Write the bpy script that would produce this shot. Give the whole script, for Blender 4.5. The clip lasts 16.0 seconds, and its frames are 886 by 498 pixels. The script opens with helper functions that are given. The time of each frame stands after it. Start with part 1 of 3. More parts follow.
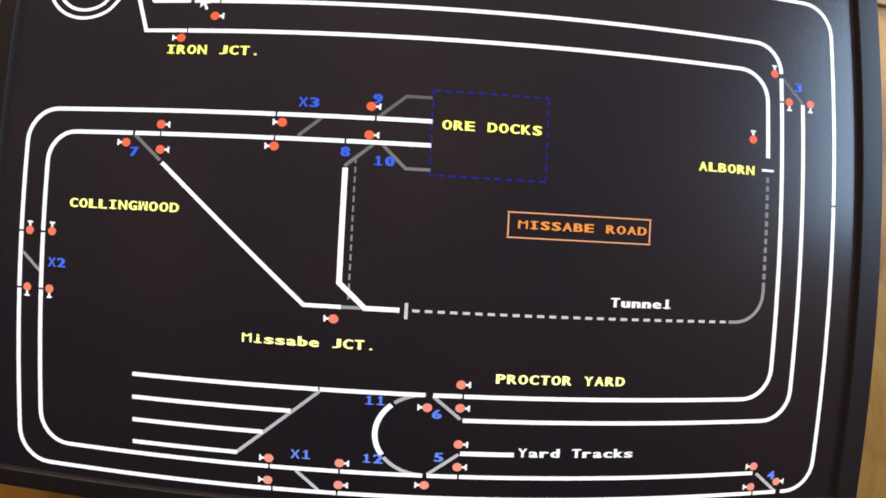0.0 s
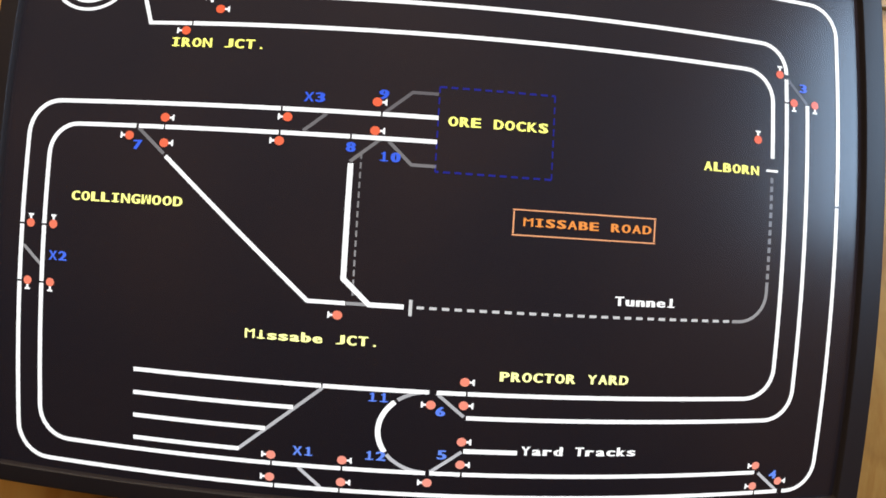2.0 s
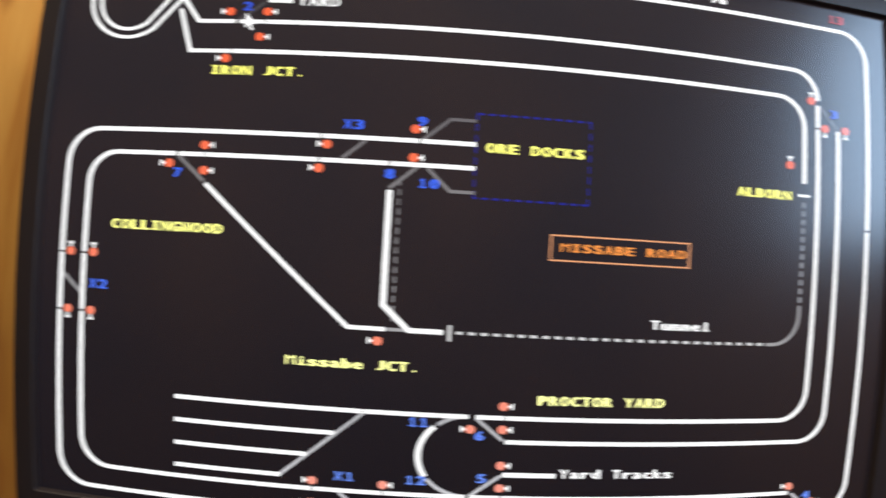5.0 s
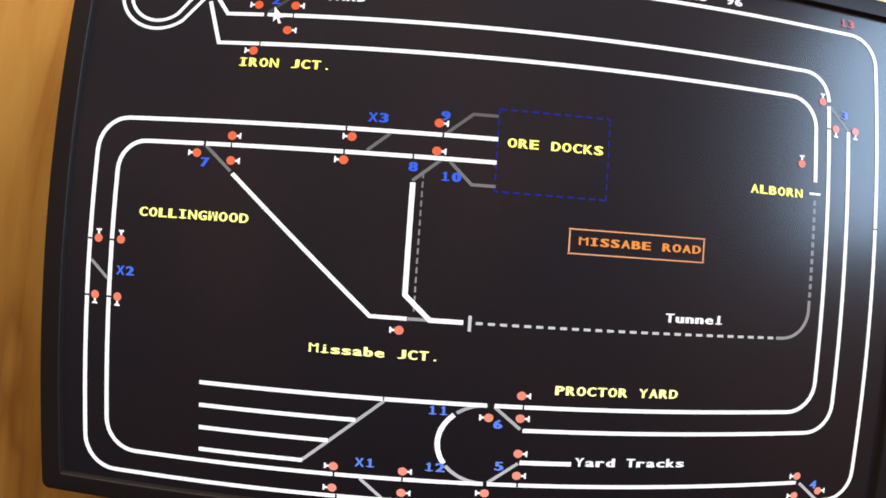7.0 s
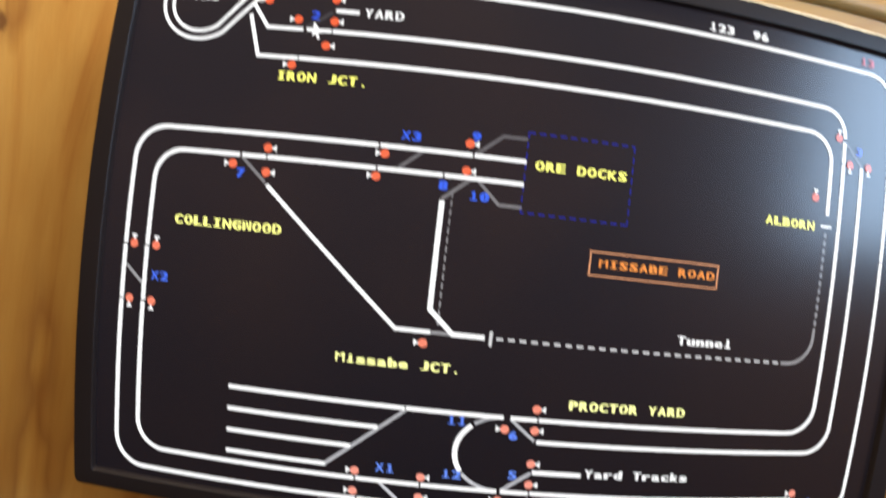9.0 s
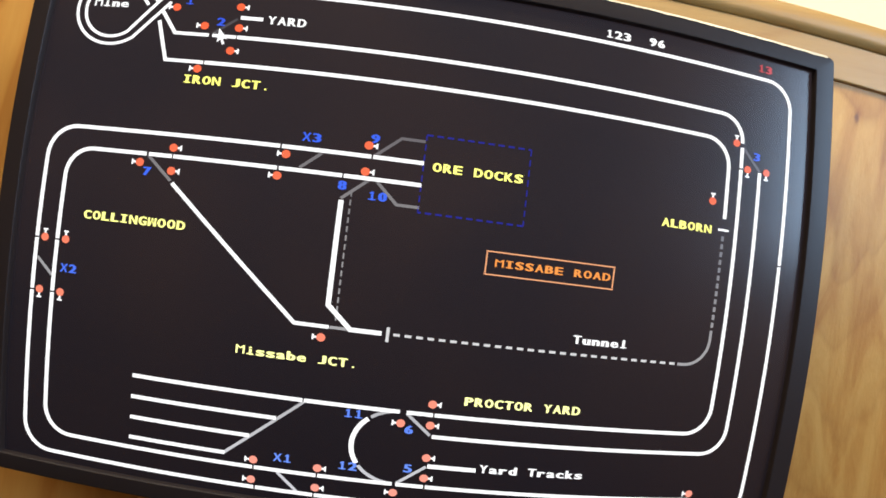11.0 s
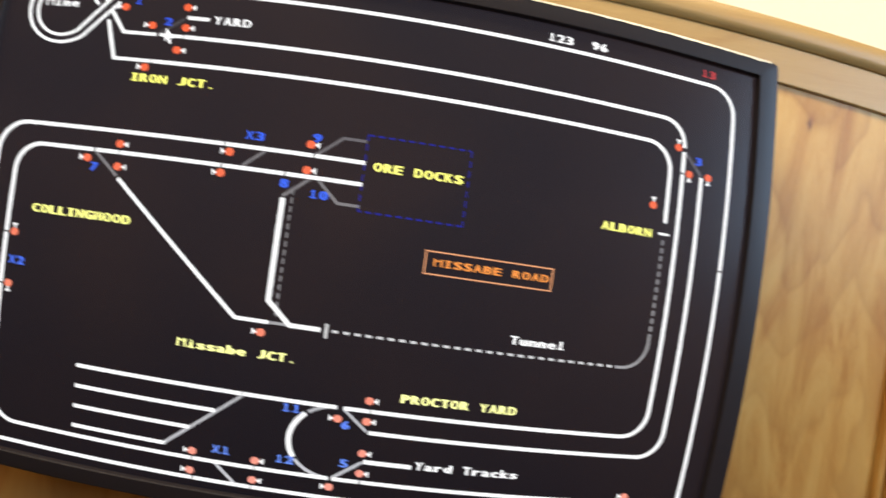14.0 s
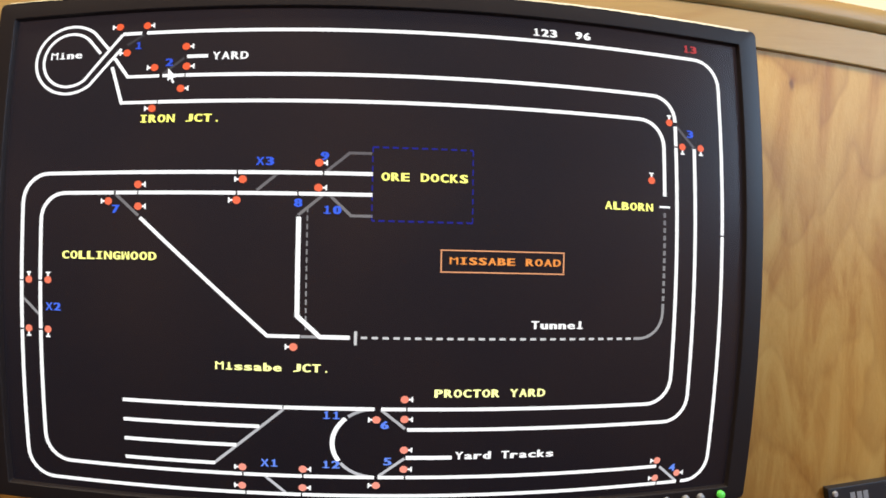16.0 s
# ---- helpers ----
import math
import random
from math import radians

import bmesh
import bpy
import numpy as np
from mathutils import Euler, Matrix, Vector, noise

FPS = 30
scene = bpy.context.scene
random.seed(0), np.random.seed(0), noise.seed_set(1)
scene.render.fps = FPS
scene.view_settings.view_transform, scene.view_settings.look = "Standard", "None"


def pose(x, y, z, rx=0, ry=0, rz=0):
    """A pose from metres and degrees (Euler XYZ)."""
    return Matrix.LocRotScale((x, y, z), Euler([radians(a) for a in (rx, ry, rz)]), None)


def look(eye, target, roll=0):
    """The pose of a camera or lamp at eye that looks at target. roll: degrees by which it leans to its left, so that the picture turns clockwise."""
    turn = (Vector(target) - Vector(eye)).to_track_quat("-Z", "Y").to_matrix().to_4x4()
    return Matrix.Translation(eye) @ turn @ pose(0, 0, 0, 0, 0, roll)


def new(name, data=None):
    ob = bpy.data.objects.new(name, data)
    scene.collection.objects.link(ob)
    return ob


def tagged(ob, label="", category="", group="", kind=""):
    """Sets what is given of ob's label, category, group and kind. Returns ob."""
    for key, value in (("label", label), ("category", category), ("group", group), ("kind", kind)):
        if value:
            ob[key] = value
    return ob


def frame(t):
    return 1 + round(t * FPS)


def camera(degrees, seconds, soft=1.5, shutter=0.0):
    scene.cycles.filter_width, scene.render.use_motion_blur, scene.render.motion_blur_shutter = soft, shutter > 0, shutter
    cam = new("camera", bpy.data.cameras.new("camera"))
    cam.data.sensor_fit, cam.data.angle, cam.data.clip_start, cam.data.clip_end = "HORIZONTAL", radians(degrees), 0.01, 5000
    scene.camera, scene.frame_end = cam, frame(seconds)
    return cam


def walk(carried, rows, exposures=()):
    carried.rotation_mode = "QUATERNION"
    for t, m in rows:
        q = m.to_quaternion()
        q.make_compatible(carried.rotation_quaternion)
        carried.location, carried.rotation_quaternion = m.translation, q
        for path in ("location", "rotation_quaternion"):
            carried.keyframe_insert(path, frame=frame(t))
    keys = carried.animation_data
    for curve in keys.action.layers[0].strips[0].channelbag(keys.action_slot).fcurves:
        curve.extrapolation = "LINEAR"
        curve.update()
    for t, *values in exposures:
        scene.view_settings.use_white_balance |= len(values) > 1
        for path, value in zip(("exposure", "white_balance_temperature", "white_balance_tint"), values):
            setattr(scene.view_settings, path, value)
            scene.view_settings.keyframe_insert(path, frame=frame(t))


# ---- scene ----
cam = camera(64.0, 16.0, soft=1.65, shutter=1.2)
ROWS = [
    (0.0, -0.0071, -0.3563, 1.4305, 90.83, -3.00, -1.67),
    (0.5, -0.0045, -0.3561, 1.4284, 90.86, -3.23, -1.74),
    (1.0, -0.0040, -0.3560, 1.4245, 91.07, -3.36, -1.83),
    (1.5, -0.0113, -0.3554, 1.4236, 91.04, -3.59, -2.34),
    (2.0, -0.0143, -0.3549, 1.4284, 90.90, -3.54, -2.46),
    (2.5, -0.0143, -0.3541, 1.4292, 90.98, -3.54, -2.63),
    (3.0, -0.0101, -0.3551, 1.4277, 91.03, -3.56, -2.33),
    (3.5, -0.0067, -0.3567, 1.4328, 90.90, -3.42, -2.18),
    (4.0, -0.0027, -0.3577, 1.4350, 90.95, -3.48, -2.12),
    (4.5, -0.0152, -0.3563, 1.4337, 91.03, -3.58, -2.74),
    (4.8, -0.0310, -0.3567, 1.4391, 91.05, -3.66, -2.69),
    (4.9, -0.0352, -0.3570, 1.4410, 90.89, -3.41, -3.00),
    (4.97, -0.0376, -0.3568, 1.4407, 90.82, -3.32, -3.27),
    (5.0, -0.0400, -0.3568, 1.4407, 90.82, -3.32, -3.32),
    (5.03, -0.0424, -0.3568, 1.4407, 90.82, -3.32, -3.34),
    (5.1, -0.0443, -0.3568, 1.4376, 90.99, -3.38, -3.16),
    (5.2, -0.0518, -0.3570, 1.4395, 90.61, -3.66, -3.47),
    (7.3, -0.0580, -0.3635, 1.4347, 90.96, -4.12, -4.29),
    (7.5, -0.0597, -0.3615, 1.4358, 90.70, -4.29, -4.37),
    (8.0, -0.0653, -0.3577, 1.4302, 90.81, -4.74, -4.86),
    (8.5, -0.0682, -0.3628, 1.4448, 89.82, -5.85, -4.85),
    (8.8, -0.0717, -0.3664, 1.4523, 89.02, -6.21, -4.84),
    (8.97, -0.0799, -0.3730, 1.4556, 88.68, -6.48, -5.36),
    (9.0, -0.0809, -0.3730, 1.4572, 88.68, -6.48, -5.36),
    (9.03, -0.0813, -0.3730, 1.4584, 88.68, -6.48, -5.36),
    (9.2, -0.0739, -0.3824, 1.4586, 89.37, -6.64, -4.25),
    (9.5, -0.0460, -0.3834, 1.4601, 89.24, -7.02, -4.15),
    (9.97, -0.0356, -0.3866, 1.4630, 88.69, -7.08, -4.06),
    (10.0, -0.0348, -0.3866, 1.4630, 88.69, -7.08, -4.06),
    (10.03, -0.0340, -0.3866, 1.4630, 88.69, -7.08, -4.06),
    (10.2, -0.0210, -0.3891, 1.4566, 89.61, -7.14, -3.28),
    (12.5, -0.0074, -0.3911, 1.4604, 89.19, -7.17, -3.50),
    (13.0, -0.0041, -0.3910, 1.4591, 89.25, -6.96, -3.40),
    (13.5, -0.0039, -0.3911, 1.4586, 89.25, -6.79, -3.37),
    (13.8, 0.0186, -0.3972, 1.4615, 89.55, -7.27, -1.18),
    (14.0, 0.0322, -0.3972, 1.4625, 89.40, -8.23, -1.67),
    (14.3, 0.0377, -0.4023, 1.4587, 89.31, -8.06, -2.01),
    (14.4, 0.0364, -0.4034, 1.4565, 89.56, -7.84, -1.98),
    (14.47, 0.0322, -0.4044, 1.4545, 89.77, -7.42, -2.50),
    (14.5, 0.0250, -0.4048, 1.4540, 89.81, -7.11, -2.57),
    (14.53, 0.0178, -0.4052, 1.4541, 89.76, -6.78, -2.64),
    (14.6, 0.0001, -0.4062, 1.4552, 89.51, -5.65, -3.14),
    (14.7, -0.0078, -0.4078, 1.4586, 89.20, -5.23, -2.00),
    (15.0, -0.0229, -0.4054, 1.4677, 88.59, -3.70, -3.08),
    (15.5, -0.0150, -0.4092, 1.4682, 88.70, -1.91, -2.70),
    (15.8, 0.0117, -0.4145, 1.4672, 88.72, -1.41, -2.13),
    (15.9, 0.0212, -0.4162, 1.4672, 88.78, -1.25, -1.68),
    (15.97, 0.0226, -0.4148, 1.4653, 88.87, -1.26, -1.81),
    (16.0, 0.0228, -0.4146, 1.4650, 88.88, -1.26, -1.83),
]
walk(cam, [(t, pose(x, y, z, rx, ry, rz)) for t, x, y, z, rx, ry, rz in ROWS],
     exposures=[(0.0, -0.06), (1.5, -0.04), (3.0, 0.07), (4.0, -0.02), (5.0, 0.06), (8.0, -0.06), (9.0, 0.09), (10.0, 0.12), (12.5, 0.15), (14.5, 0.08), (16.0, 0.02)])

# ---- light: a ceiling lamp above the monitor, an added side window, both out of view ----
world = bpy.data.worlds.new("daylight")
scene.world = world
world.use_nodes = True
wn = world.node_tree
sky = wn.nodes.new("ShaderNodeTexSky")
sky.sky_type = "NISHITA"
sky.sun_disc = False
sky.sun_elevation, sky.sun_rotation = radians(35), radians(60)
wn.links.new(sky.outputs[0], wn.nodes["Background"].inputs[0])
wn.nodes["Background"].inputs[1].default_value = 0.10


def area_lamp(name, m, sx, sy, watts, colour):
    data = bpy.data.lights.new(name, "AREA")
    data.shape, data.size, data.size_y, data.energy, data.color = "RECTANGLE", sx, sy, watts, colour
    ob = new(name, data)
    ob.matrix_world = m
    return ob


CEIL = 2.15
area_lamp("ceiling_lamp_light", look((-0.20, -0.25, CEIL - 0.06), (-0.20, -0.25, 0.0)), 1.2, 0.14, 12.6, (1.0, 0.82, 0.57))
# bluish lamp added where it puts glare on the screen's right side
area_lamp("added_window_light", look((0.65, -0.54, 1.69), (0.0, -0.54, 1.69)), 0.48, 0.36, 9.4, (0.49, 0.71, 1.0))


# ---- materials ----
def material(name, colour, rough=0.5, metal=0.0):
    m = bpy.data.materials.new(name)
    m.use_nodes = True
    b = m.node_tree.nodes["Principled BSDF"]
    b.inputs["Base Color"].default_value = (*colour, 1)
    b.inputs["Roughness"].default_value = rough
    b.inputs["Metallic"].default_value = metal
    return m


def node(m, kind, **inputs):
    n = m.node_tree.nodes.new(kind)
    for key, value in inputs.items():
        n.inputs[key.replace("_", " ")].default_value = value
    return n


def link(m, a, out, b, inp):
    m.node_tree.links.new(a.outputs[out], b.inputs[inp])


def bsdf(m):
    return m.node_tree.nodes["Principled BSDF"]


def ramp(m, stops):
    n = m.node_tree.nodes.new("ShaderNodeValToRGB")
    while len(n.color_ramp.elements) < len(stops):
        n.color_ramp.elements.new(0.5)
    for e, (at, c) in zip(n.color_ramp.elements, stops):
        e.position, e.color = at, (*c, 1)
    return n


def mapped(m, scale, rotation=(0, 0, 0)):
    tc = m.node_tree.nodes.new("ShaderNodeTexCoord")
    mp = m.node_tree.nodes.new("ShaderNodeMapping")
    mp.inputs["Scale"].default_value = scale
    mp.inputs["Rotation"].default_value = rotation
    link(m, tc, "Object", mp, "Vector")
    return mp


def plywood(name, scale, light, mid, dark, knots=(), rough=0.42, gloss=0.5, bands=2.5, rise=0.0, stains=(9.0, 9.0, 2.0), patchy=0.0):
    """Varnished pine veneer: wandering growth bands with one sharp side, stacked in waves where it is rotary cut, fine grain along one axis, small knots."""
    m = material(name, mid, rough)
    nt = m.node_tree
    b = bsdf(m)
    b.inputs["Specular IOR Level"].default_value = gloss

    def calc(op, a, c=None, d=None):
        n = nt.nodes.new("ShaderNodeMath")
        n.operation = op
        for k, v in enumerate((a, c, d)):
            if v is None:
                continue
            if isinstance(v, (int, float)):
                n.inputs[k].default_value = v
            else:
                nt.links.new(v, n.inputs[k])
        return n.outputs[0]

    mp = mapped(m, scale)
    wander = node(m, "ShaderNodeTexNoise", Scale=1.0, Detail=2.0, Roughness=0.42, Distortion=0.5)
    link(m, mp, 0, wander, "Vector")
    field = calc("MULTIPLY", wander.outputs["Fac"], bands)
    tc = nt.nodes.new("ShaderNodeTexCoord")
    if rise:
        axes = nt.nodes.new("ShaderNodeSeparateXYZ")
        nt.links.new(tc.outputs["Object"], axes.inputs[0])
        ripple_map = mapped(m, (46.0, 46.0, 20.0))
        ripple = node(m, "ShaderNodeTexNoise", Scale=1.0, Detail=1.0)
        link(m, ripple_map, 0, ripple, "Vector")
        field = calc("ADD", calc("ADD", field, calc("MULTIPLY", ripple.outputs["Fac"], 0.55)), calc("DIVIDE", axes.outputs["Z"], rise))
    half = tuple((a + c) / 2 for a, c in zip(dark, mid))
    tone = ramp(m, [(0.0, light), (0.05, mid), (0.11, dark), (0.19, half), (0.36, mid), (0.75, light), (1.0, light)])
    nt.links.new(calc("FRACT", field), tone.inputs[0])
    blotch_map = mapped(m, stains)
    blotch = node(m, "ShaderNodeTexNoise", Scale=3.0, Detail=5.0, Roughness=0.6, Distortion=0.8)
    link(m, blotch_map, 0, blotch, "Vector")
    blotch_tone = ramp(m, [(0.34 + patchy, (0.74, 0.58, 0.44)), (0.47 + patchy, (0.92, 0.86, 0.78)), (0.60 + patchy / 2, (1.0, 1.0, 1.0))])
    link(m, blotch, "Fac", blotch_tone, 0)
    fine_map = mapped(m, tuple(s * 16 for s in scale))
    fine = node(m, "ShaderNodeTexNoise", Scale=2.5, Detail=5.0, Roughness=0.6)
    link(m, fine_map, 0, fine, "Vector")
    fine_tone = ramp(m, [(0.35, (0.88, 0.86, 0.82)), (0.65, (1.0, 1.0, 1.0))])
    link(m, fine, "Fac", fine_tone, 0)
    speck_map = mapped(m, (1, 1, 1))
    speck = node(m, "ShaderNodeTexNoise", Scale=160.0, Detail=2.0)
    link(m, speck_map, 0, speck, "Vector")
    # the growth bands stand out in some places and fade in others
    plain_map = mapped(m, (5.0, 5.0, 4.0))
    plain = node(m, "ShaderNodeTexNoise", Scale=1.0, Detail=1.0)
    link(m, plain_map, 0, plain, "Vector")
    plain_share = ramp(m, [(0.46, (0.0, 0.0, 0.0)), (0.70, (0.75, 0.75, 0.75))])
    link(m, plain, "Fac", plain_share, 0)
    last = nt.nodes.new("ShaderNodeMixRGB")
    link(m, plain_share, 0, last, 0)
    link(m, tone, 0, last, 1)
    last.inputs[2].default_value = (*[(a + c) / 2 for a, c in zip(light, mid)], 1)
    for layer, share in ((blotch_tone, 0.9), (fine_tone, 0.28)):
        mix = nt.nodes.new("ShaderNodeMixRGB")
        mix.blend_type = "MULTIPLY"
        mix.inputs[0].default_value = share
        link(m, last, 0, mix, 1)
        link(m, layer, 0, mix, 2)
        last = mix
    for x, z, size in knots:
        near = nt.nodes.new("ShaderNodeVectorMath")
        near.operation = "SUBTRACT"
        near.inputs[1].default_value = (x, 0, z)
        nt.links.new(tc.outputs["Object"], near.inputs[0])
        flat = nt.nodes.new("ShaderNodeVectorMath")
        flat.operation = "MULTIPLY"
        flat.inputs[1].default_value = (1, 0, 0.6)
        nt.links.new(near.outputs[0], flat.inputs[0])
        far = nt.nodes.new("ShaderNodeVectorMath")
        far.operation = "LENGTH"
        nt.links.new(flat.outputs[0], far.inputs[0])
        ragged = calc("ADD", calc("DIVIDE", far.outputs["Value"], size), calc("MULTIPLY", calc("SUBTRACT", speck.outputs["Fac"], 0.5), 2.2))
        spot = calc("DIVIDE", 0.85, calc("ADD", 1.0, calc("POWER", calc("MAXIMUM", ragged, 0.0), 5.0)))
        mix = nt.nodes.new("ShaderNodeMixRGB")
        nt.links.new(spot, mix.inputs[0])
        link(m, last, 0, mix, 1)
        mix.inputs[2].default_value = (dark[0] * 0.30, dark[1] * 0.22, dark[2] * 0.3, 1)
        last = mix
    link(m, last, 0, b, "Base Color")
    bump = node(m, "ShaderNodeBump", Strength=0.10, Distance=0.002)
    link(m, fine, "Fac", bump, "Height")
    link(m, bump, 0, b, "Normal")
    return m


def mottled(name, colour, rough, grain=40.0, depth=0.15, vary=0.12, bump_distance=0.001):
    """One colour with faint large stains and a fine grain."""
    m = material(name, colour, rough)
    b = bsdf(m)
    mp = mapped(m, (1, 1, 1))
    big = node(m, "ShaderNodeTexNoise", Scale=5.0, Detail=3.0)
    fine = node(m, "ShaderNodeTexNoise", Scale=grain, Detail=3.0)
    link(m, mp, 0, big, "Vector")
    link(m, mp, 0, fine, "Vector")
    t = ramp(m, [(0.3, tuple(c * (1 - vary) for c in colour)), (0.7, tuple(min(1, c * (1 + vary)) for c in colour))])
    link(m, big, "Fac", t, 0)
    link(m, t, 0, b, "Base Color")
    bump = node(m, "ShaderNodeBump", Strength=depth, Distance=bump_distance)
    link(m, fine, "Fac", bump, "Height")
    link(m, bump, 0, b, "Normal")
    return m


def by_height(m, stops):
    """A colour that changes up the panel, painting in viewing-angle shift and haze; stops run from low to high."""
    axes = m.node_tree.nodes.new("ShaderNodeSeparateXYZ")
    link(m, mapped(m, (1, 1, 1)), 0, axes, 0)
    span = m.node_tree.nodes.new("ShaderNodeMapRange")
    for slot, value in zip((1, 2, 3, 4), (1.29, 1.59, 0.0, 1.0)):
        span.inputs[slot].default_value = value
    link(m, axes, "Z", span, 0)
    tone = ramp(m, [(i / (len(stops) - 1), c) for i, c in enumerate(stops)])
    link(m, span, 0, tone, 0)
    return tone


def lit(name, strength, *stops):
    """A part of the picture that the display shows: it gives off light behind the panel's matt coat."""
    m = material(name, (0.0058, 0.0052, 0.0060), 0.22)
    b = bsdf(m)
    b.inputs["Emission Color"].default_value = (*stops[0], 1)
    b.inputs["Emission Strength"].default_value = strength
    if len(stops) > 1:
        link(m, by_height(m, stops), 0, b, "Emission Color")
    return m


PANEL_WOOD = plywood("pine_plywood", (17.0, 17.0, 5.5), (0.530, 0.308, 0.088), (0.480, 0.268, 0.072), (0.400, 0.206, 0.055),
                     knots=((0.2640, 1.5693, 0.0017), (0.33, 1.30, 0.003)), bands=3.9, rise=0.066, gloss=0.25, stains=(15.0, 15.0, 3.0), patchy=0.05)
STRAIGHT_WOOD = plywood("straight_pine_plywood", (15.0, 15.0, 1.5), (0.570, 0.335, 0.098), (0.500, 0.280, 0.076), (0.375, 0.185, 0.052),
                        knots=((-0.30, 1.545, 0.004),), bands=3.2, rise=0.9, stains=(11.0, 11.0, 1.3))
TRIM_WOOD = plywood("pine_trim", (0.9, 6.0, 9.0), (0.385, 0.248, 0.090), (0.345, 0.211, 0.073), (0.293, 0.167, 0.054), gloss=0.35, bands=2.0, stains=(1.2, 6.0, 10.0))
CREAM = mottled("cream_wall_paint", (0.78, 0.67, 0.41), 0.7, 120, 0.2, 0.04)
CEILING = mottled("white_ceiling_paint", (0.80, 0.78, 0.72), 0.8, 90, 0.3, 0.03)
# floor is out of view; tan chosen for warm bounce under the moulding
CARPET = mottled("tan_carpet", (0.36, 0.25, 0.14), 0.95, 300, 0.5, 0.2)
PLASTIC = mottled("charcoal_plastic", (0.0165, 0.0128, 0.0135), 0.38, 900, 0.10, 0.10, 0.0004)
bsdf(PLASTIC).inputs["Specular IOR Level"].default_value = 0.21
PANEL_BLACK = mottled("black_faceplate", (0.02, 0.02, 0.024), 0.5, 500, 0.1, 0.1, 0.0004)
METAL = mottled("screw_steel", (0.62, 0.64, 0.68), 0.35, 400, 0.1, 0.1, 0.0003)
bsdf(METAL).inputs["Metallic"].default_value = 0.5
DUST = mottled("pale_dust", (0.46, 0.42, 0.33), 0.9, 700, 0.5, 0.45, 0.0006)
BUTTON = mottled("grey_button_plastic", (0.27, 0.28, 0.31), 0.4, 500, 0.1, 0.1, 0.0003)
BAR_GREY = material("grey_lettering", (0.30, 0.30, 0.31), 0.5)
WINDOW_GLASS = material("window_glass", (0.9, 0.95, 1.0), 0.02)
bsdf(WINDOW_GLASS).inputs["Transmission Weight"].default_value = 1.0
LED = material("green_power_light", (0.1, 0.5, 0.08), 0.3)
bsdf(LED).inputs["Emission Color"].default_value = (0.12, 0.85, 0.08, 1)
bsdf(LED).inputs["Emission Strength"].default_value = 0.28
SCREEN = material("matt_display_panel", (0.0058, 0.0052, 0.0060), 0.22)
sb = bsdf(SCREEN)
glow_map = mapped(SCREEN, (1, 1, 1))
glow_noise = node(SCREEN, "ShaderNodeTexNoise", Scale=9.0, Detail=1.0)
link(SCREEN, glow_map, 0, glow_noise, "Vector")
glow_tone = ramp(SCREEN, [(0.35, (0.0108, 0.0090, 0.0121)), (0.65, (0.0156, 0.0110, 0.0124))])
link(SCREEN, glow_noise, "Fac", glow_tone, 0)
# haze reflected in the upper panel is painted into the emission by height
haze_tint = by_height(SCREEN, [(0.30, 0.33, 0.46), (0.74, 0.75, 0.82), (1.30, 1.25, 1.22), (1.28, 1.24, 1.22)])
tinted = SCREEN.node_tree.nodes.new("ShaderNodeMixRGB")
tinted.blend_type = "MULTIPLY"
tinted.inputs[0].default_value = 1.0
link(SCREEN, glow_tone, 0, tinted, 1)
link(SCREEN, haze_tint, 0, tinted, 2)
link(SCREEN, tinted, 0, sb, "Emission Color")
sb.inputs["Emission Strength"].default_value = 1.14

WHITE = lit("display_white", 1.12, (1.0, 1.0, 1.0))
SOFT_WHITE = lit("display_soft_white", 0.85, (0.82, 0.82, 0.82))
# height stops paint in how the colours shift with the viewing angle
GREY = lit("display_grey", 1.0, (0.70, 0.70, 0.74), (0.46, 0.46, 0.48), (0.30, 0.29, 0.29), (0.14, 0.13, 0.14), (0.030, 0.028, 0.032))
YELLOW = lit("display_yellow", 1.4, (1.0, 1.0, 0.55), (1.0, 1.0, 0.36), (1.0, 0.98, 0.22), (1.0, 0.96, 0.16))
BLUE = lit("display_blue", 0.95, (0.20, 0.37, 1.0), (0.09, 0.21, 1.0), (0.05, 0.15, 0.95), (0.03, 0.09, 0.75))
NAVY = lit("display_navy", 1.0, (0.014, 0.020, 0.29))
RED = lit("display_red", 1.0, (1.0, 0.38, 0.30), (1.0, 0.27, 0.17), (1.0, 0.17, 0.075), (1.0, 0.13, 0.040))
DIM_RED = lit("display_dim_red", 1.0, (0.55, 0.05, 0.05))
ORANGE = lit("display_orange", 1.0, (1.0, 0.34, 0.07))
PEACH = lit("display_peach", 1.0, (0.95, 0.42, 0.20))

# ---- measures of the display: widths are in parts of the outer loop's breadth ----
SIZE = 0.452
BASE = 1.40
# centre of the barrel bow, fitted to the camera's view
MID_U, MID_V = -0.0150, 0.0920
WALL_Y = 0.045


def lens_bow(u, v):
    """Bends the display's face to fit the camera's view, copying the lens's barrel bow."""
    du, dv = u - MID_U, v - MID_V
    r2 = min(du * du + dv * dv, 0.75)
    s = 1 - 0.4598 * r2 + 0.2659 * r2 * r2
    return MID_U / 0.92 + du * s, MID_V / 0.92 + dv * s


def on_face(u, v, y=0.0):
    a, b = lens_bow(u, v)
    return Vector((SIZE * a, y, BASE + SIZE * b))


# bowed alike, then carried outward from the camera's viewpoint onto the wall
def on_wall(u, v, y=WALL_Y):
    a, b = lens_bow(u, v)
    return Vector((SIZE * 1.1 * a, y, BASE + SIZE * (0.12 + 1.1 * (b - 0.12))))


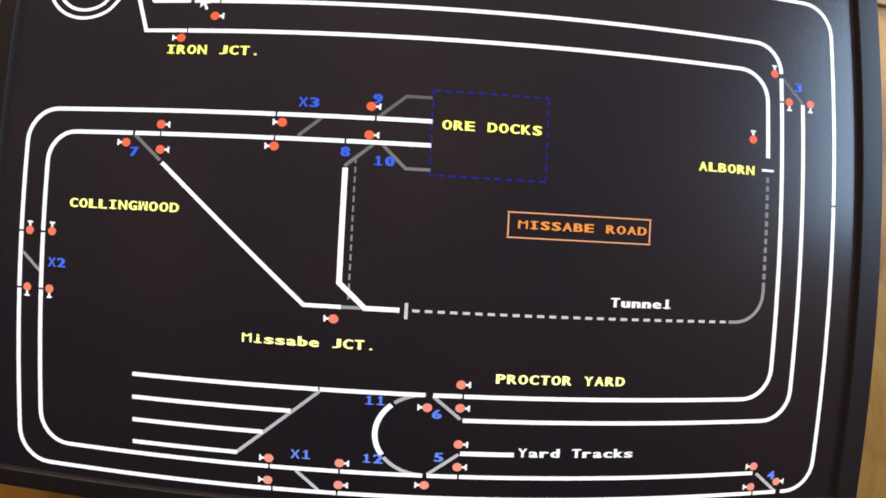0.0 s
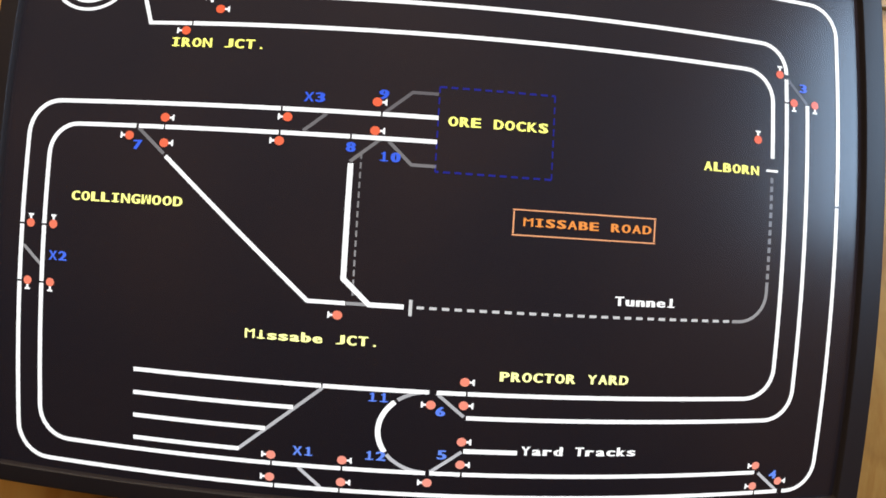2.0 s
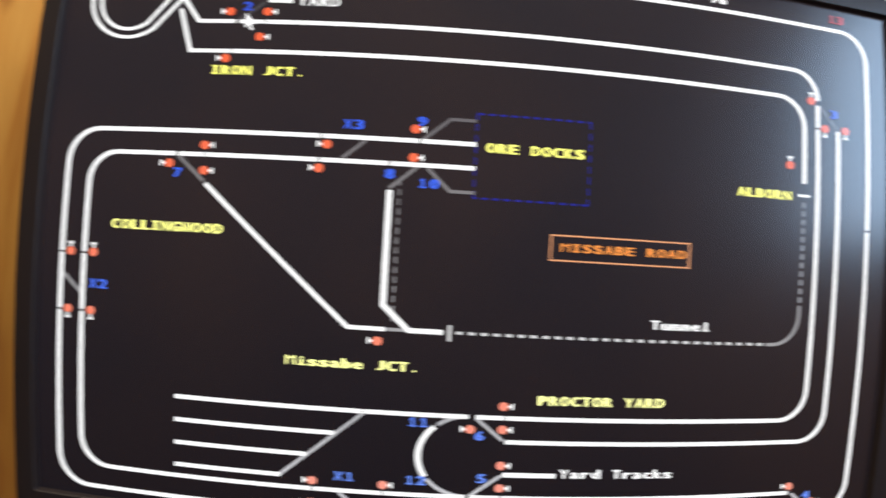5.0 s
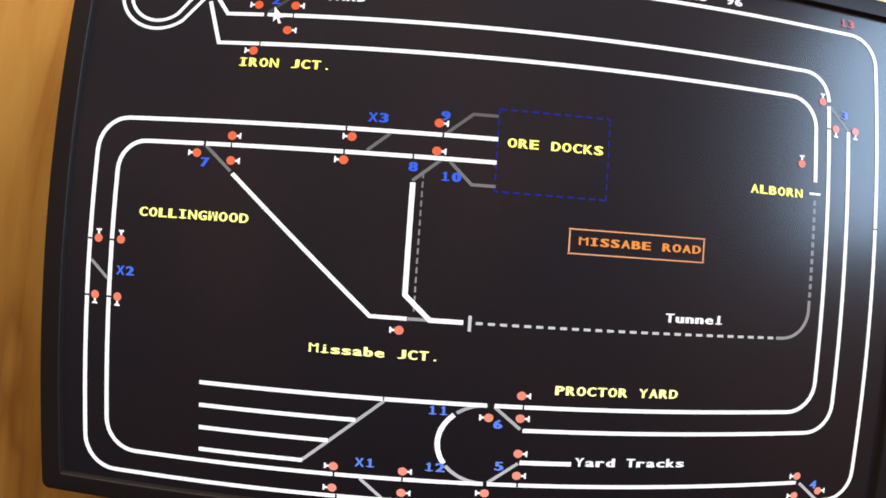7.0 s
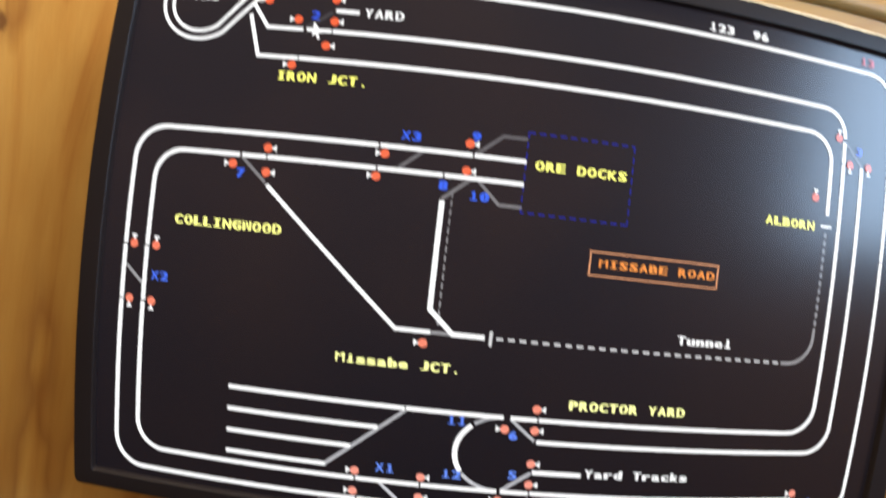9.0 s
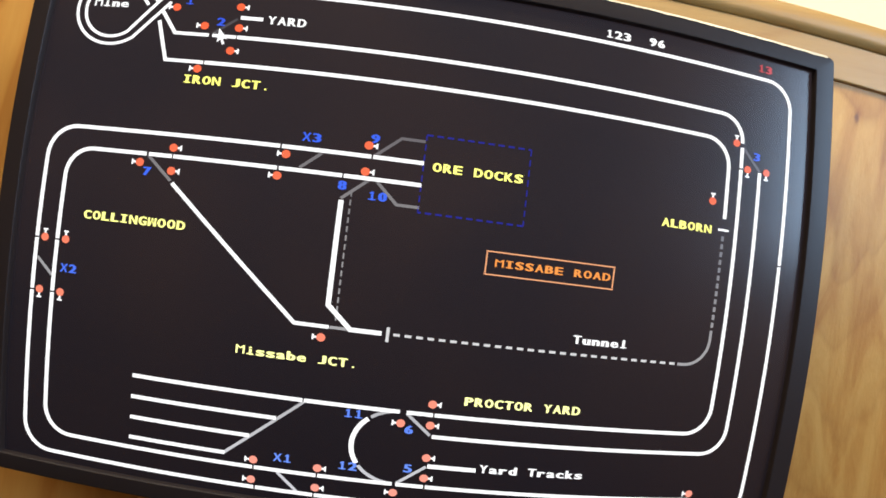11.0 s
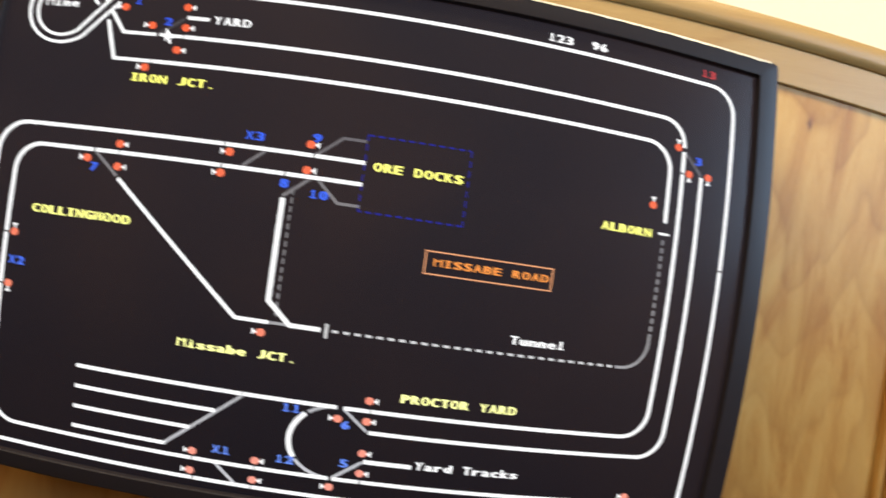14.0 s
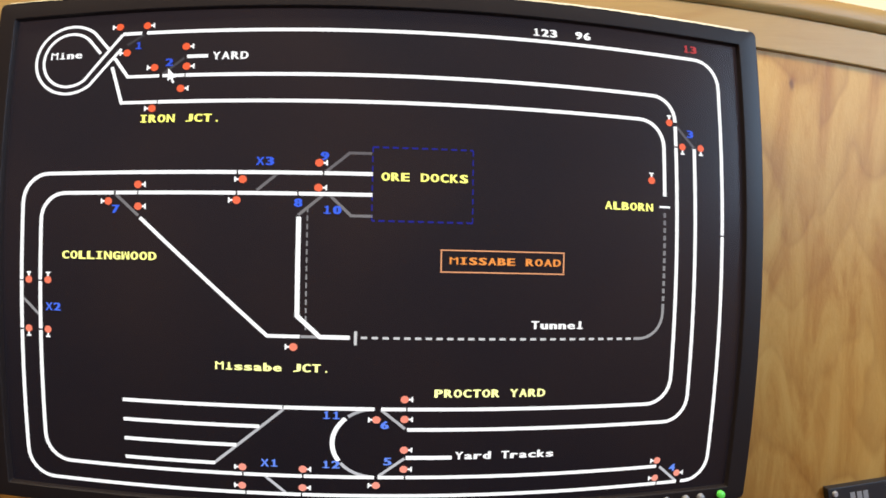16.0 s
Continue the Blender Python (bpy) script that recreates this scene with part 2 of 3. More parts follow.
def part(name, bm, mat, parent, label=""):
    me = bpy.data.meshes.new(name)
    bm.to_mesh(me)
    bm.free()
    for m in mat if isinstance(mat, (list, tuple)) else [mat]:
        me.materials.append(m)
    ob = new(name, me)
    if parent:
        ob.parent = parent
    if label:
        ob["label"] = label
    return ob


def smooth(ob, angle=35):
    for p in ob.data.polygons:
        p.use_smooth = True
    ob.data.set_sharp_from_angle(angle=radians(angle))
    return ob


def box(bm, lo, hi, bevel=0.0):
    made = bmesh.ops.create_cube(bm, size=1.0)["verts"]
    for v in made:
        v.co = Vector([(lo[i] + hi[i]) / 2 + v.co[i] * (hi[i] - lo[i]) for i in range(3)])
    if bevel:
        edges = list({e for v in made for e in v.link_edges})
        bmesh.ops.bevel(bm, geom=edges, offset=bevel, segments=2, affect="EDGES", profile=0.6)
    return made


# ---- the room ----
X0, X1, Y0 = -1.9, 0.68, -3.0


def slab(name, lo, hi, mat, label):
    bm = bmesh.new()
    box(bm, lo, hi)
    return tagged(part(name, bm, mat, None), label, "wall" if "wall" in name else name.split("_")[0], kind="structure")


slab("wall_north_1", (X0 - 0.1, WALL_Y, 0), (-0.05, WALL_Y + 0.1, CEIL), STRAIGHT_WOOD, "varnished straight-grained pine plywood wall sheet")
slab("wall_north_2", (-0.05, WALL_Y, 0), (X1 + 0.1, WALL_Y + 0.1, CEIL), PANEL_WOOD, "varnished knotty pine plywood wall sheet with wavy grain")
slab("floor", (X0 - 0.1, Y0 - 0.1, -0.1), (X1 + 0.1, WALL_Y + 0.1, 0), CARPET, "plain tan carpet floor")
slab("ceiling", (X0 - 0.1, Y0 - 0.1, CEIL), (X1 + 0.1, WALL_Y + 0.1, CEIL + 0.1), CEILING, "plain white painted ceiling")
# walls out of view, panelled instead of cream to lower the fill light
slab("wall_west", (X0 - 0.1, Y0, 0), (X0, WALL_Y, CEIL), PANEL_WOOD, "plain pine panelled wall")
slab("wall_south", (X0 - 0.1, Y0 - 0.1, 0), (X1 + 0.1, Y0, CEIL), PANEL_WOOD, "plain pine panelled wall")
# the unseen side wall, set close to hold the added window, in pieces round it
WY0, WY1, WZ0, WZ1 = -0.82, -0.26, 1.49, 1.89
bm = bmesh.new()
box(bm, (X1, Y0, 0), (X1 + 0.1, WALL_Y, WZ0))
box(bm, (X1, Y0, WZ1), (X1 + 0.1, WALL_Y, CEIL))
box(bm, (X1, Y0, WZ0), (X1 + 0.1, WY0, WZ1))
box(bm, (X1, WY1, WZ0), (X1 + 0.1, WALL_Y, WZ1))
tagged(part("wall_east", bm, PANEL_WOOD, None), "plain pine panelled wall, out of view, with an added window", "wall", kind="structure")
bm = bmesh.new()
box(bm, (X1 + 0.04, WY0, WZ0), (X1 + 0.046, WY1, WZ1))
pane = tagged(part("window_1", bm, WINDOW_GLASS, None), "plain clear glass window added in the side wall, out of view", "window", kind="structure")
pane.visible_shadow = False


# boards along the top of the panelling
def board(name, v0, v1, depth, mat, label, lip=0.004, bead=()):
    """A long board on the panelling, arched to fit the lens's bow in view, with eased edges and thickness."""
    bm = bmesh.new()
    steps = [-3.5 + 0.06 * i for i in range(84)]
    rows = []
    for u in steps:
        lens_arch = 0.115 * min(u * u, 0.8)
        a, b = [Vector((SIZE * u, 0, BASE + SIZE * (v - (lens_arch if v < 1 else 0)))) for v in (v0, v1)]
        f, w = WALL_Y - depth, WALL_Y + 0.001
        prof = [(w, a.z), (f + lip, a.z), (f, a.z + lip), (f, b.z - lip), (f + lip, b.z), (w, b.z)]
        if bead:
            prof = [(w, a.z)] + [(WALL_Y - d, a.z + (b.z - a.z) * k) for d, k in bead] + [(w, b.z)]
        rows.append([bm.verts.new((a.x, y, z)) for y, z in prof])
    sides = len(rows[0])
    for p, q in zip(rows, rows[1:]):
        for i in range(sides):
            bm.faces.new((p[i], q[i], q[(i + 1) % sides], p[(i + 1) % sides]))
    bm.faces.new(rows[0])
    bm.faces.new(rows[-1][::-1])
    bmesh.ops.recalc_face_normals(bm, faces=bm.faces)
    return tagged(smooth(part(name, bm, mat, None), 50 if bead else 35), label, "trim", kind="structure")


board("trim_rail", 0.4555, 0.5075, 0.0025, TRIM_WOOD, "pale varnished pine board along the panelling", 0.0008)
board("trim_cap", 0.5080, 0.5385, 0.0050, TRIM_WOOD, "rounded pine cap moulding above the board",
      bead=[(0.0025, 0.0), (0.0036, 0.06), (0.0046, 0.14), (0.0053, 0.22), (0.0058, 0.30), (0.0061, 0.38), (0.0061, 0.94), (0.0056, 0.98), (0.0050, 1.0)])
board("wall_upper", 0.5390, 1.64, 0.003, CREAM, "bright cream painted wall above the panelling", 0.001)

# an upright moulding over the joint of two sheets: a bead, a groove and a flat with a fine quirk
bm = bmesh.new()
section = [(0.3376, 0.0), (0.3376, 0.0034), (0.3382, 0.0044), (0.3394, 0.0050), (0.3408, 0.0050), (0.3420, 0.0042), (0.3428, 0.0016), (0.3436, 0.0008), (0.3450, 0.0008),
           (0.3457, 0.0018), (0.3460, 0.0046), (0.3466, 0.0050), (0.3490, 0.0050), (0.3493, 0.0040), (0.3497, 0.0040), (0.3500, 0.0050), (0.3890, 0.0050), (0.3900, 0.0040), (0.3900, 0.0)]
low, high = [[bm.verts.new((x, WALL_Y - 0.0005 - d, z)) for x, d in section] for z in (0.0, BASE + SIZE * 0.375)]
for k in range(len(section) - 1):
    bm.faces.new((low[k], low[k + 1], high[k + 1], high[k]))
bm.faces.new(high)
bm.faces.new(low)
bmesh.ops.recalc_face_normals(bm, faces=bm.faces)
tagged(smooth(part("trim_batten", bm, PANEL_WOOD, None), 40), "upright grooved pine moulding over a panelling joint", "trim", kind="structure")

# ---- ceiling lamp ----
lamp = tagged(new("ceiling_lamp"), "long plain white ceiling lamp giving warm light", "lamp")
lamp.location = (-0.20, -0.25, CEIL)
bm = bmesh.new()
box(bm, (-0.64, -0.09, -0.045), (0.64, 0.09, 0.0), 0.006)
part("body", bm, CEILING, lamp)

# ---- the monitor ----
monitor = tagged(new("computer_monitor"), "charcoal computer monitor showing a railway diagram on a pine wall", "monitor")
L, R, T, B = -0.528, 0.5365, 0.4380, -0.2275
OL, OR, OT, OB = -0.5616, 0.5762, 0.4695, -0.2560


def outline(l, r, t, b, radius, n=24, arc=5):
    """Points round a rectangle with rounded corners, anticlockwise from the lower left."""
    pts = []
    corners = [(l, b, 180), (r, b, 270), (r, t, 0), (l, t, 90)]
    for k, (cx, cy, a0) in enumerate(corners):
        mx, my = cx + (radius if cx == l else -radius), cy + (radius if cy == b else -radius)
        for i in range(arc + 1):
            a = radians(a0 + 90 * i / arc)
            pts.append((mx + radius * math.cos(a), my + radius * math.sin(a)))
        nx, ny, _ = corners[(k + 1) % 4]
        x0, y0 = pts[-1]
        ex, ey = (nx - radius if nx == r else nx + radius, y0) if k in (0, 2) else (x0, ny - radius if ny == t else ny + radius)
        for i in range(1, n):
            pts.append((x0 + (ex - x0) * i / n, y0 + (ey - y0) * i / n))
    return pts


def rings(name, loops, mat, parent, cap=None, label="", close=False):
    """A skin over loops of points with as many points each."""
    bm = bmesh.new()
    made = [[bm.verts.new(p) for p in loop] for loop in loops]
    pairs = list(zip(made, made[1:])) + ([(made[-1], made[0])] if close else [])
    for a, b in pairs:
        for i in range(len(a)):
            j = (i + 1) % len(a)
            bm.faces.new((a[i], a[j], b[j], b[i]))
    if cap is not None:
        bm.faces.new(made[cap])
    bmesh.ops.recalc_face_normals(bm, faces=bm.faces)
    return smooth(part(name, bm, mat, parent, label), 30)


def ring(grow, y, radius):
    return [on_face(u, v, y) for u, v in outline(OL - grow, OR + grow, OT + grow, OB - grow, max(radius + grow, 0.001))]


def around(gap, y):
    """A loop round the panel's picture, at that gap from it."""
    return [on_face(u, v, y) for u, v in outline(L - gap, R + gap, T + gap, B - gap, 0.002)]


FACE = -0.0028
EASE = 0.0030


def eased(a):
    """A loop on the rounded outer edge, a degrees round from the face."""
    return ring(-EASE * (1 - math.sin(radians(a))), FACE + SIZE * EASE * (1 - math.cos(radians(a))), 0.010)


bezel = rings("bezel", [ring(-0.002, 0.018, 0.010), ring(0.0, 0.012, 0.010), *[eased(a) for a in (90, 75, 60, 45, 30, 15, 0)],
                        around(0.0066, FACE), around(0.0058, FACE + 0.0002), around(0.0052, FACE + 0.0007), around(0.0040, 0.0008), around(0.0040, 0.006)], PLASTIC, monitor)
smooth(bezel, 17)
rings("back_case", [ring(-0.003, 0.0175, 0.012), ring(-0.02, 0.022, 0.012), ring(-0.09, 0.036, 0.012), ring(-0.11, WALL_Y - 0.0005, 0.012)], PLASTIC, monitor, cap=-1)

# dust along the top edge
bm = bmesh.new()
prev = None
for i in range(301):
    u = OL + 0.016 + (OR - OL - 0.030) * i / 300
    thick = 0.0014 + 0.0018 * (u + 0.57) + 0.0012 * noise.noise((u * 40, 0, 0)) + 0.0012 * noise.noise((u * 230, 5, 0))
    cur = [bm.verts.new(on_face(u, OT + 0.0002 - max(thick, 0.0003), FACE - 0.0003)), bm.verts.new(on_face(u, OT + 0.0008, FACE + 0.0005)), bm.verts.new(on_face(u, OT + 0.0010, 0.0120))]
    if prev:
        for k in (0, 1):
            bm.faces.new((prev[k], cur[k], cur[k + 1], prev[k + 1]))
    prev = cur
bmesh.ops.recalc_face_normals(bm, faces=bm.faces)
smooth(part("dust_film", bm, DUST, monitor, "pale dust along the top edge"), 60)

# the panel
bm = bmesh.new()
NU, NV = 48, 32
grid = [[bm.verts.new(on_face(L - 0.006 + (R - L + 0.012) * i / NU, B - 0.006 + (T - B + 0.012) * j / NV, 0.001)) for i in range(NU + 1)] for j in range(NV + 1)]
back = [[bm.verts.new(v.co + Vector((0, 0.004, 0))) for v in row] for row in grid]
for j in range(NV):
    for i in range(NU):
        bm.faces.new((grid[j][i], grid[j][i + 1], grid[j + 1][i + 1], grid[j + 1][i]))
        bm.faces.new((back[j][i], back[j + 1][i], back[j + 1][i + 1], back[j][i + 1]))
bmesh.ops.recalc_face_normals(bm, faces=bm.faces)
screen = part("screen", bm, SCREEN, monitor, "dark matt display panel with a lit track diagram")

LAYER = 0.00015


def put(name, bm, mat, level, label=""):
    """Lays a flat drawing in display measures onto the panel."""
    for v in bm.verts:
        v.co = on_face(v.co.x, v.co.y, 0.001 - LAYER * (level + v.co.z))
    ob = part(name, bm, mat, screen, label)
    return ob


def rounded(points, radius):
    """A path whose corners are rounded off, in short steps."""
    out = [Vector(points[0])]
    for p, q, r in zip(points, points[1:], points[2:]):
        p, q, r = Vector(p), Vector(q), Vector(r)
        a, b = q + (p - q).normalized() * radius, q + (r - q).normalized() * radius
        for i in range(9):
            t = i / 8
            w = math.sqrt(0.5)
            k = ((1 - t) ** 2, 2 * t * (1 - t) * w, t * t)
            out.append((a * k[0] + q * k[1] + b * k[2]) / sum(k))
    out.append(Vector(points[-1]))
    return out


def stroke(bm, path, width):
    """A ribbon along a path; the display's dots are a little wider than high."""
    fine = [Vector(path[0])]
    for p in path[1:]:
        p, q = Vector(p), fine[-1].copy()
        n = max(1, int((p - q).length / 0.025))
        fine += [q + (p - q) * (i + 1) / n for i in range(n)]
    prev = None
    for i, p in enumerate(fine):
        a = (p - fine[i - 1]).normalized() if i else (fine[1] - p).normalized()
        b = (fine[i + 1] - p).normalized() if i + 1 < len(fine) else a
        d = (a + b).normalized()
        side = Vector((-d.y * 0.97, d.x * 0.86)) * (width / 2 / max(0.5, d.dot(a)))
        pair = [bm.verts.new((*(p + side), 0)), bm.verts.new((*(p - side), 0))]
        if prev:
            bm.faces.new((prev[0], prev[1], pair[1], pair[0]))
        prev = pair


W_TRACK = 0.0059


def track(points, mat=WHITE, width=W_TRACK, radius=0.0, name="track_line", level=2):
    bm = bmesh.new()
    stroke(bm, rounded(points, radius) if radius else points, width)
    return put(name, bm, mat, level)


def oval(cx, cy, rx, ry, a0, a1, n=40):
    return [(cx + rx * math.cos(radians(a0 + (a1 - a0) * i / n)), cy + ry * math.sin(radians(a0 + (a1 - a0) * i / n))) for i in range(n + 1)]


def dashes(a, b, length, period, width, mat):
    """A dashed line, dash by dash."""
    a, b = Vector(a), Vector(b)
    d, total, s = (b - a).normalized(), (b - a).length, 0.0
    while s < total - length * 0.4:
        bm = bmesh.new()
        stroke(bm, [a + d * s, a + d * min(s + length, total)], width)
        put("dash", bm, mat, 1)
        s += period


G = 0.0011          # half of a block gap
E, N_, S_ = 0.5, 0.4103, -0.2186
EAST = 0.5020
# outer loop
track([(-0.3618, N_), (-0.3335, N_)])
track([(-0.3262, N_), (EAST, N_), (EAST, 0.1483 + G)], radius=0.040)
track([(EAST, 0.1483 - G), (EAST, S_), (0.4577, S_)], radius=0.038)
track([(0.4505, S_), (0.4170, S_)])
track([(0.4150, S_), (-0.0980, S_)])
track([(-0.1000, S_), (-0.1740, S_)])
track([(-0.1760, S_), (-E, S_), (-E, -0.0040 - G)], radius=0.040)
track([(-E, -0.0040 + G), (-E, 0.0648 - G)])
track([(-E, 0.0648 + G), (-E, 0.2134), (-0.1890, 0.2134)], radius=0.040)
track([(-0.1868, 0.2134), (-0.0760, 0.2134)])
track([(-0.0738, 0.2134), (-0.0112, 0.2134)])
# second loop
I_, IB = -0.4694, -0.1914
track([(0.4126, IB), (0.0410, IB)])
track([(0.0388, IB), (0.0035, IB)])
track([(-0.0012, IB), (-0.0960, IB)])
track([(-0.0982, IB), (-0.1775, IB)])
track([(-0.1797, IB), (I_, IB), (I_, -0.0038 - G)], radius=0.038)
track([(I_, -0.0038 + G), (I_, 0.0648 - G)])
track([(I_, 0.0648 + G), (I_, 0.1860), (-0.3590, 0.1860)], radius=0.036)
track([(-0.3560, 0.1860), (-0.3250, 0.1860)])
track([(-0.3232, 0.1860), (-0.1893, 0.1860)])
track([(-0.1871, 0.1860), (-0.1085, 0.1860)])
track([(-0.1065, 0.1860), (-0.0112, 0.1860)])
# line through the yard
track([(-0.3708, 0.3749), (-0.3490, 0.3467), (-0.3030, 0.3467)], width=0.0053)
track([(-0.2985, 0.3467), (-0.2670, 0.3467)], width=0.0053)
track([(-0.2655, 0.3467), (0.4223, 0.3467), (0.4223, 0.3100)], radius=0.036)
track([(0.4223, 0.3040), (0.4223, 0.2750)])
track([(0.4223, 0.2728), (0.4223, -0.0952), (0.0410, -0.0952)], radius=0.038)
track([(0.0390, -0.0952), (0.0060, -0.0952)])
track([(-0.0030, -0.0952), (-0.1225, -0.0952)])
track([(-0.1242, -0.0952), (-0.3458, -0.0952)])
track([(-0.3737, 0.3622), (-0.3555, 0.3098), (-0.3040, 0.3098)], width=0.0053)
track([(-0.3024, 0.3098), (0.4020, 0.3098), (0.4020, 0.2011)], radius=0.038)
track([(0.4537, 0.2735), (0.4537, -0.1234), (0.0410, -0.1234)], radius=0.038)
# mine loop
track([(-0.3810, 0.3885)] + oval(-0.4405, 0.3765, 0.0545, 0.0500, 48, 308) + [(-0.3621, 0.3885)], width=0.0047, name="loop_line")
track([(-0.3930, 0.3830)] + oval(-0.4410, 0.3760, 0.0415, 0.0392, 48, 308) + [(-0.3618, 0.4096)], width=0.0047, name="loop_line")
# wye and tunnel
track([(-0.3200, 0.1526), (-0.1448, 0.0), (-0.1020, 0.0)], width=0.0055)
track([(-0.1058, 0.1560), (-0.1058, 0.0271), (-0.0757, 0.0), (-0.0369, 0.0)], width=0.0066)
track([(-0.0294, 0.0085), (-0.0294, -0.0098)], SOFT_WHITE, 0.0040, name="tunnel_mark")
track([(0.3933, 0.1858), (0.4104, 0.1858)], WHITE, 0.0036, name="tunnel_mark")
dashes((-0.0225, 0), (0.3540, 0), 0.0082, 0.01412, 0.0038, SOFT_WHITE)
track([(0.3570, 0), (0.4020, 0), (0.4020, 0.0490)], GREY, 0.0044, 0.036, "tunnel_line", 1)
dashes((0.4020, 0.0530), (0.4020, 0.1790), 0.0068, 0.0107, 0.0044, GREY)
dashes((-0.0945, 0.0090), (-0.0945, 0.1752), 0.0070, 0.0109, 0.0022, GREY)
# yard tracks
for v, u in ((-0.1227, -0.1550), (-0.1502, -0.1867), (-0.1774, -0.2166)):
    track([(-0.3458, v), (u, v)])
track([(0.0405, -0.1630), (0.1030, -0.1630)], width=0.0066)
track([(-0.2653, 0.3735), (-0.2359, 0.3735)], width=0.0058)
# points, shown grey
for path in ([(-0.1225, -0.0975), (-0.2174, -0.1772)], [(-0.1618, 0.1894), (-0.1362, 0.2107)], [(-0.0720, 0.2151), (-0.0415, 0.2405), (-0.0124, 0.2405)],
             [(-0.0650, 0.1833), (-0.0383, 0.1583), (-0.0104, 0.1583)], [(-0.0755, 0.1840), (-0.1067, 0.1580)], [(-0.3562, 0.1840), (-0.3225, 0.1550)],
             [(-0.4965, 0.0390), (-0.4721, 0.0175)], [(0.0061, -0.0964), (0.0383, -0.1222)], [(0.0037, -0.1900), (0.0388, -0.1640)],
             [(-0.1475, -0.1940), (-0.1209, -0.2165)], [(0.4182, -0.1925), (0.4498, -0.2181)], [(0.4240, 0.3050), (0.4537, 0.2750)],
             [(-0.1012, 0.0), (-0.0787, 0.0)]):
    track(path, GREY, 0.0043, name="switch_line", level=1)
track([(-0.3540, 0.3935), (-0.3300, 0.4080)], GREY, 0.0040, name="switch_line", level=1)
track([(-0.2985, 0.3490), (-0.2690, 0.3715)], GREY, 0.0040, name="switch_line", level=1)
track(oval(0.0, -0.1430, 0.0580, 0.0480, 92, 130, 12), GREY, 0.0048, name="return_loop", level=1)
track(oval(0.0, -0.1430, 0.0580, 0.0480, 134, 212, 24), WHITE, 0.0066, name="return_loop")
track(oval(0.0, -0.1430, 0.0580, 0.0480, 216, 268, 14), GREY, 0.0048, name="return_loop", level=1)


# signals: a round lamp on a short mast with a foot
def signal(u, v, du, dv):
    bm = bmesh.new()
    d, s = Vector((du, dv)), Vector((-dv, du))
    p = Vector((u, v))
    stroke(bm, [p + d * 0.0042, p + d * 0.0094], 0.0030)
    foot = [p + d * 0.0084 + s * 0.0018, p + d * 0.0094 + s * 0.0036, p + d * 0.0112 + s * 0.0036, p + d * 0.0112 - s * 0.0036, p + d * 0.0094 - s * 0.0036, p + d * 0.0084 - s * 0.0018]
    bm.faces.new([bm.verts.new((*q, 0.1)) for q in foot])
    ring_verts = [bm.verts.new((u + 0.0056 * math.cos(a), v + 0.0052 * math.sin(a), 0.2)) for a in [math.tau * i / 16 for i in range(16)]]
    disc = bm.faces.new(ring_verts)
    disc.material_index = 1
    put("signal", bm, [WHITE, RED], 3)


for u, v in ((-0.3672, 0.4212), (-0.3530, 0.3818), (-0.3107, 0.3588), (-0.3101, 0.3008), (-0.1805, 0.2040), (-0.1879, 0.1764), (-0.3665, 0.1746),
             (-0.1101, -0.0138), (0.0001, -0.1097), (0.0014, -0.2030), (-0.1791, -0.1813), (-0.1800, -0.2084), (0.4127, -0.1823), (0.4124, -0.2096)):
    signal(u, v, -1, 0)
for u, v in ((-0.3264, 0.4211), (-0.2673, 0.3879), (-0.2649, 0.3592), (-0.2712, 0.3279), (-0.0806, 0.2268), (-0.0810, 0.1941), (-0.3241, 0.1969), (-0.3229, 0.1675),
             (0.0369, -0.0815), (0.0373, -0.1088), (0.0379, -0.1518), (0.0382, -0.1793), (-0.0969, -0.1812), (-0.0974, -0.2082), (0.4494, -0.2046)):
    signal(u, v, 1, 0)
for u, v in ((0.4124, 0.3088), (0.3805, 0.2226), (-0.4878, 0.0658), (-0.4568, 0.0659)):
    signal(u, v, 0, 1)
for u, v in ((0.4332, 0.2747), (0.4651, 0.2753), (-0.4885, -0.0029), (-0.4574, -0.0031)):
    signal(u, v, 0, -1)

# docks and title frames
for a, b in (((-0.0115, 0.2490), (0.1205, 0.2490)), ((0.1205, 0.2490), (0.1205, 0.1525)), ((0.1205, 0.1525), (-0.0115, 0.1525)), ((-0.0115, 0.1525), (-0.0115, 0.2490))):
    dashes(a, b, 0.0080, 0.0128, 0.0027 if a[1] == b[1] else 0.0018, NAVY)
bm = bmesh.new()
stroke(bm, [(0.0785, 0.1165), (0.2490, 0.1165)], 0.0019)
stroke(bm, [(0.0785, 0.0880), (0.2490, 0.0880)], 0.0019)
stroke(bm, [(0.0800, 0.1150), (0.0800, 0.0895)], 0.0019)
stroke(bm, [(0.2475, 0.1150), (0.2475, 0.0895)], 0.0019)
put("title_frame", bm, PEACH, 1)

# ---- lettering, each letter in a cell of its own ----
PITCH, CAP = 0.01283, 0.0106
glyph_cache = {}


def embolden(me, amount):
    """Widens a letter's upright strokes to both sides."""
    bm = bmesh.new()
    bm.from_mesh(me)
    push = {}
    for e in bm.edges:
        if len(e.link_faces) != 1:
            continue
        a, c = e.verts
        d = c.co - a.co
        n = Vector((d.y, -d.x, 0))
        if n.dot((a.co + c.co) / 2 - e.link_faces[0].calc_center_median()) < 0:
            n.negate()
        for v in e.verts:
            push[v] = push.get(v, Vector()) + n
    for v, n in push.items():
        if n.length > 1e-9:
            v.co.x += amount * n.normalized().x
    bm.to_mesh(me)
    bm.free()


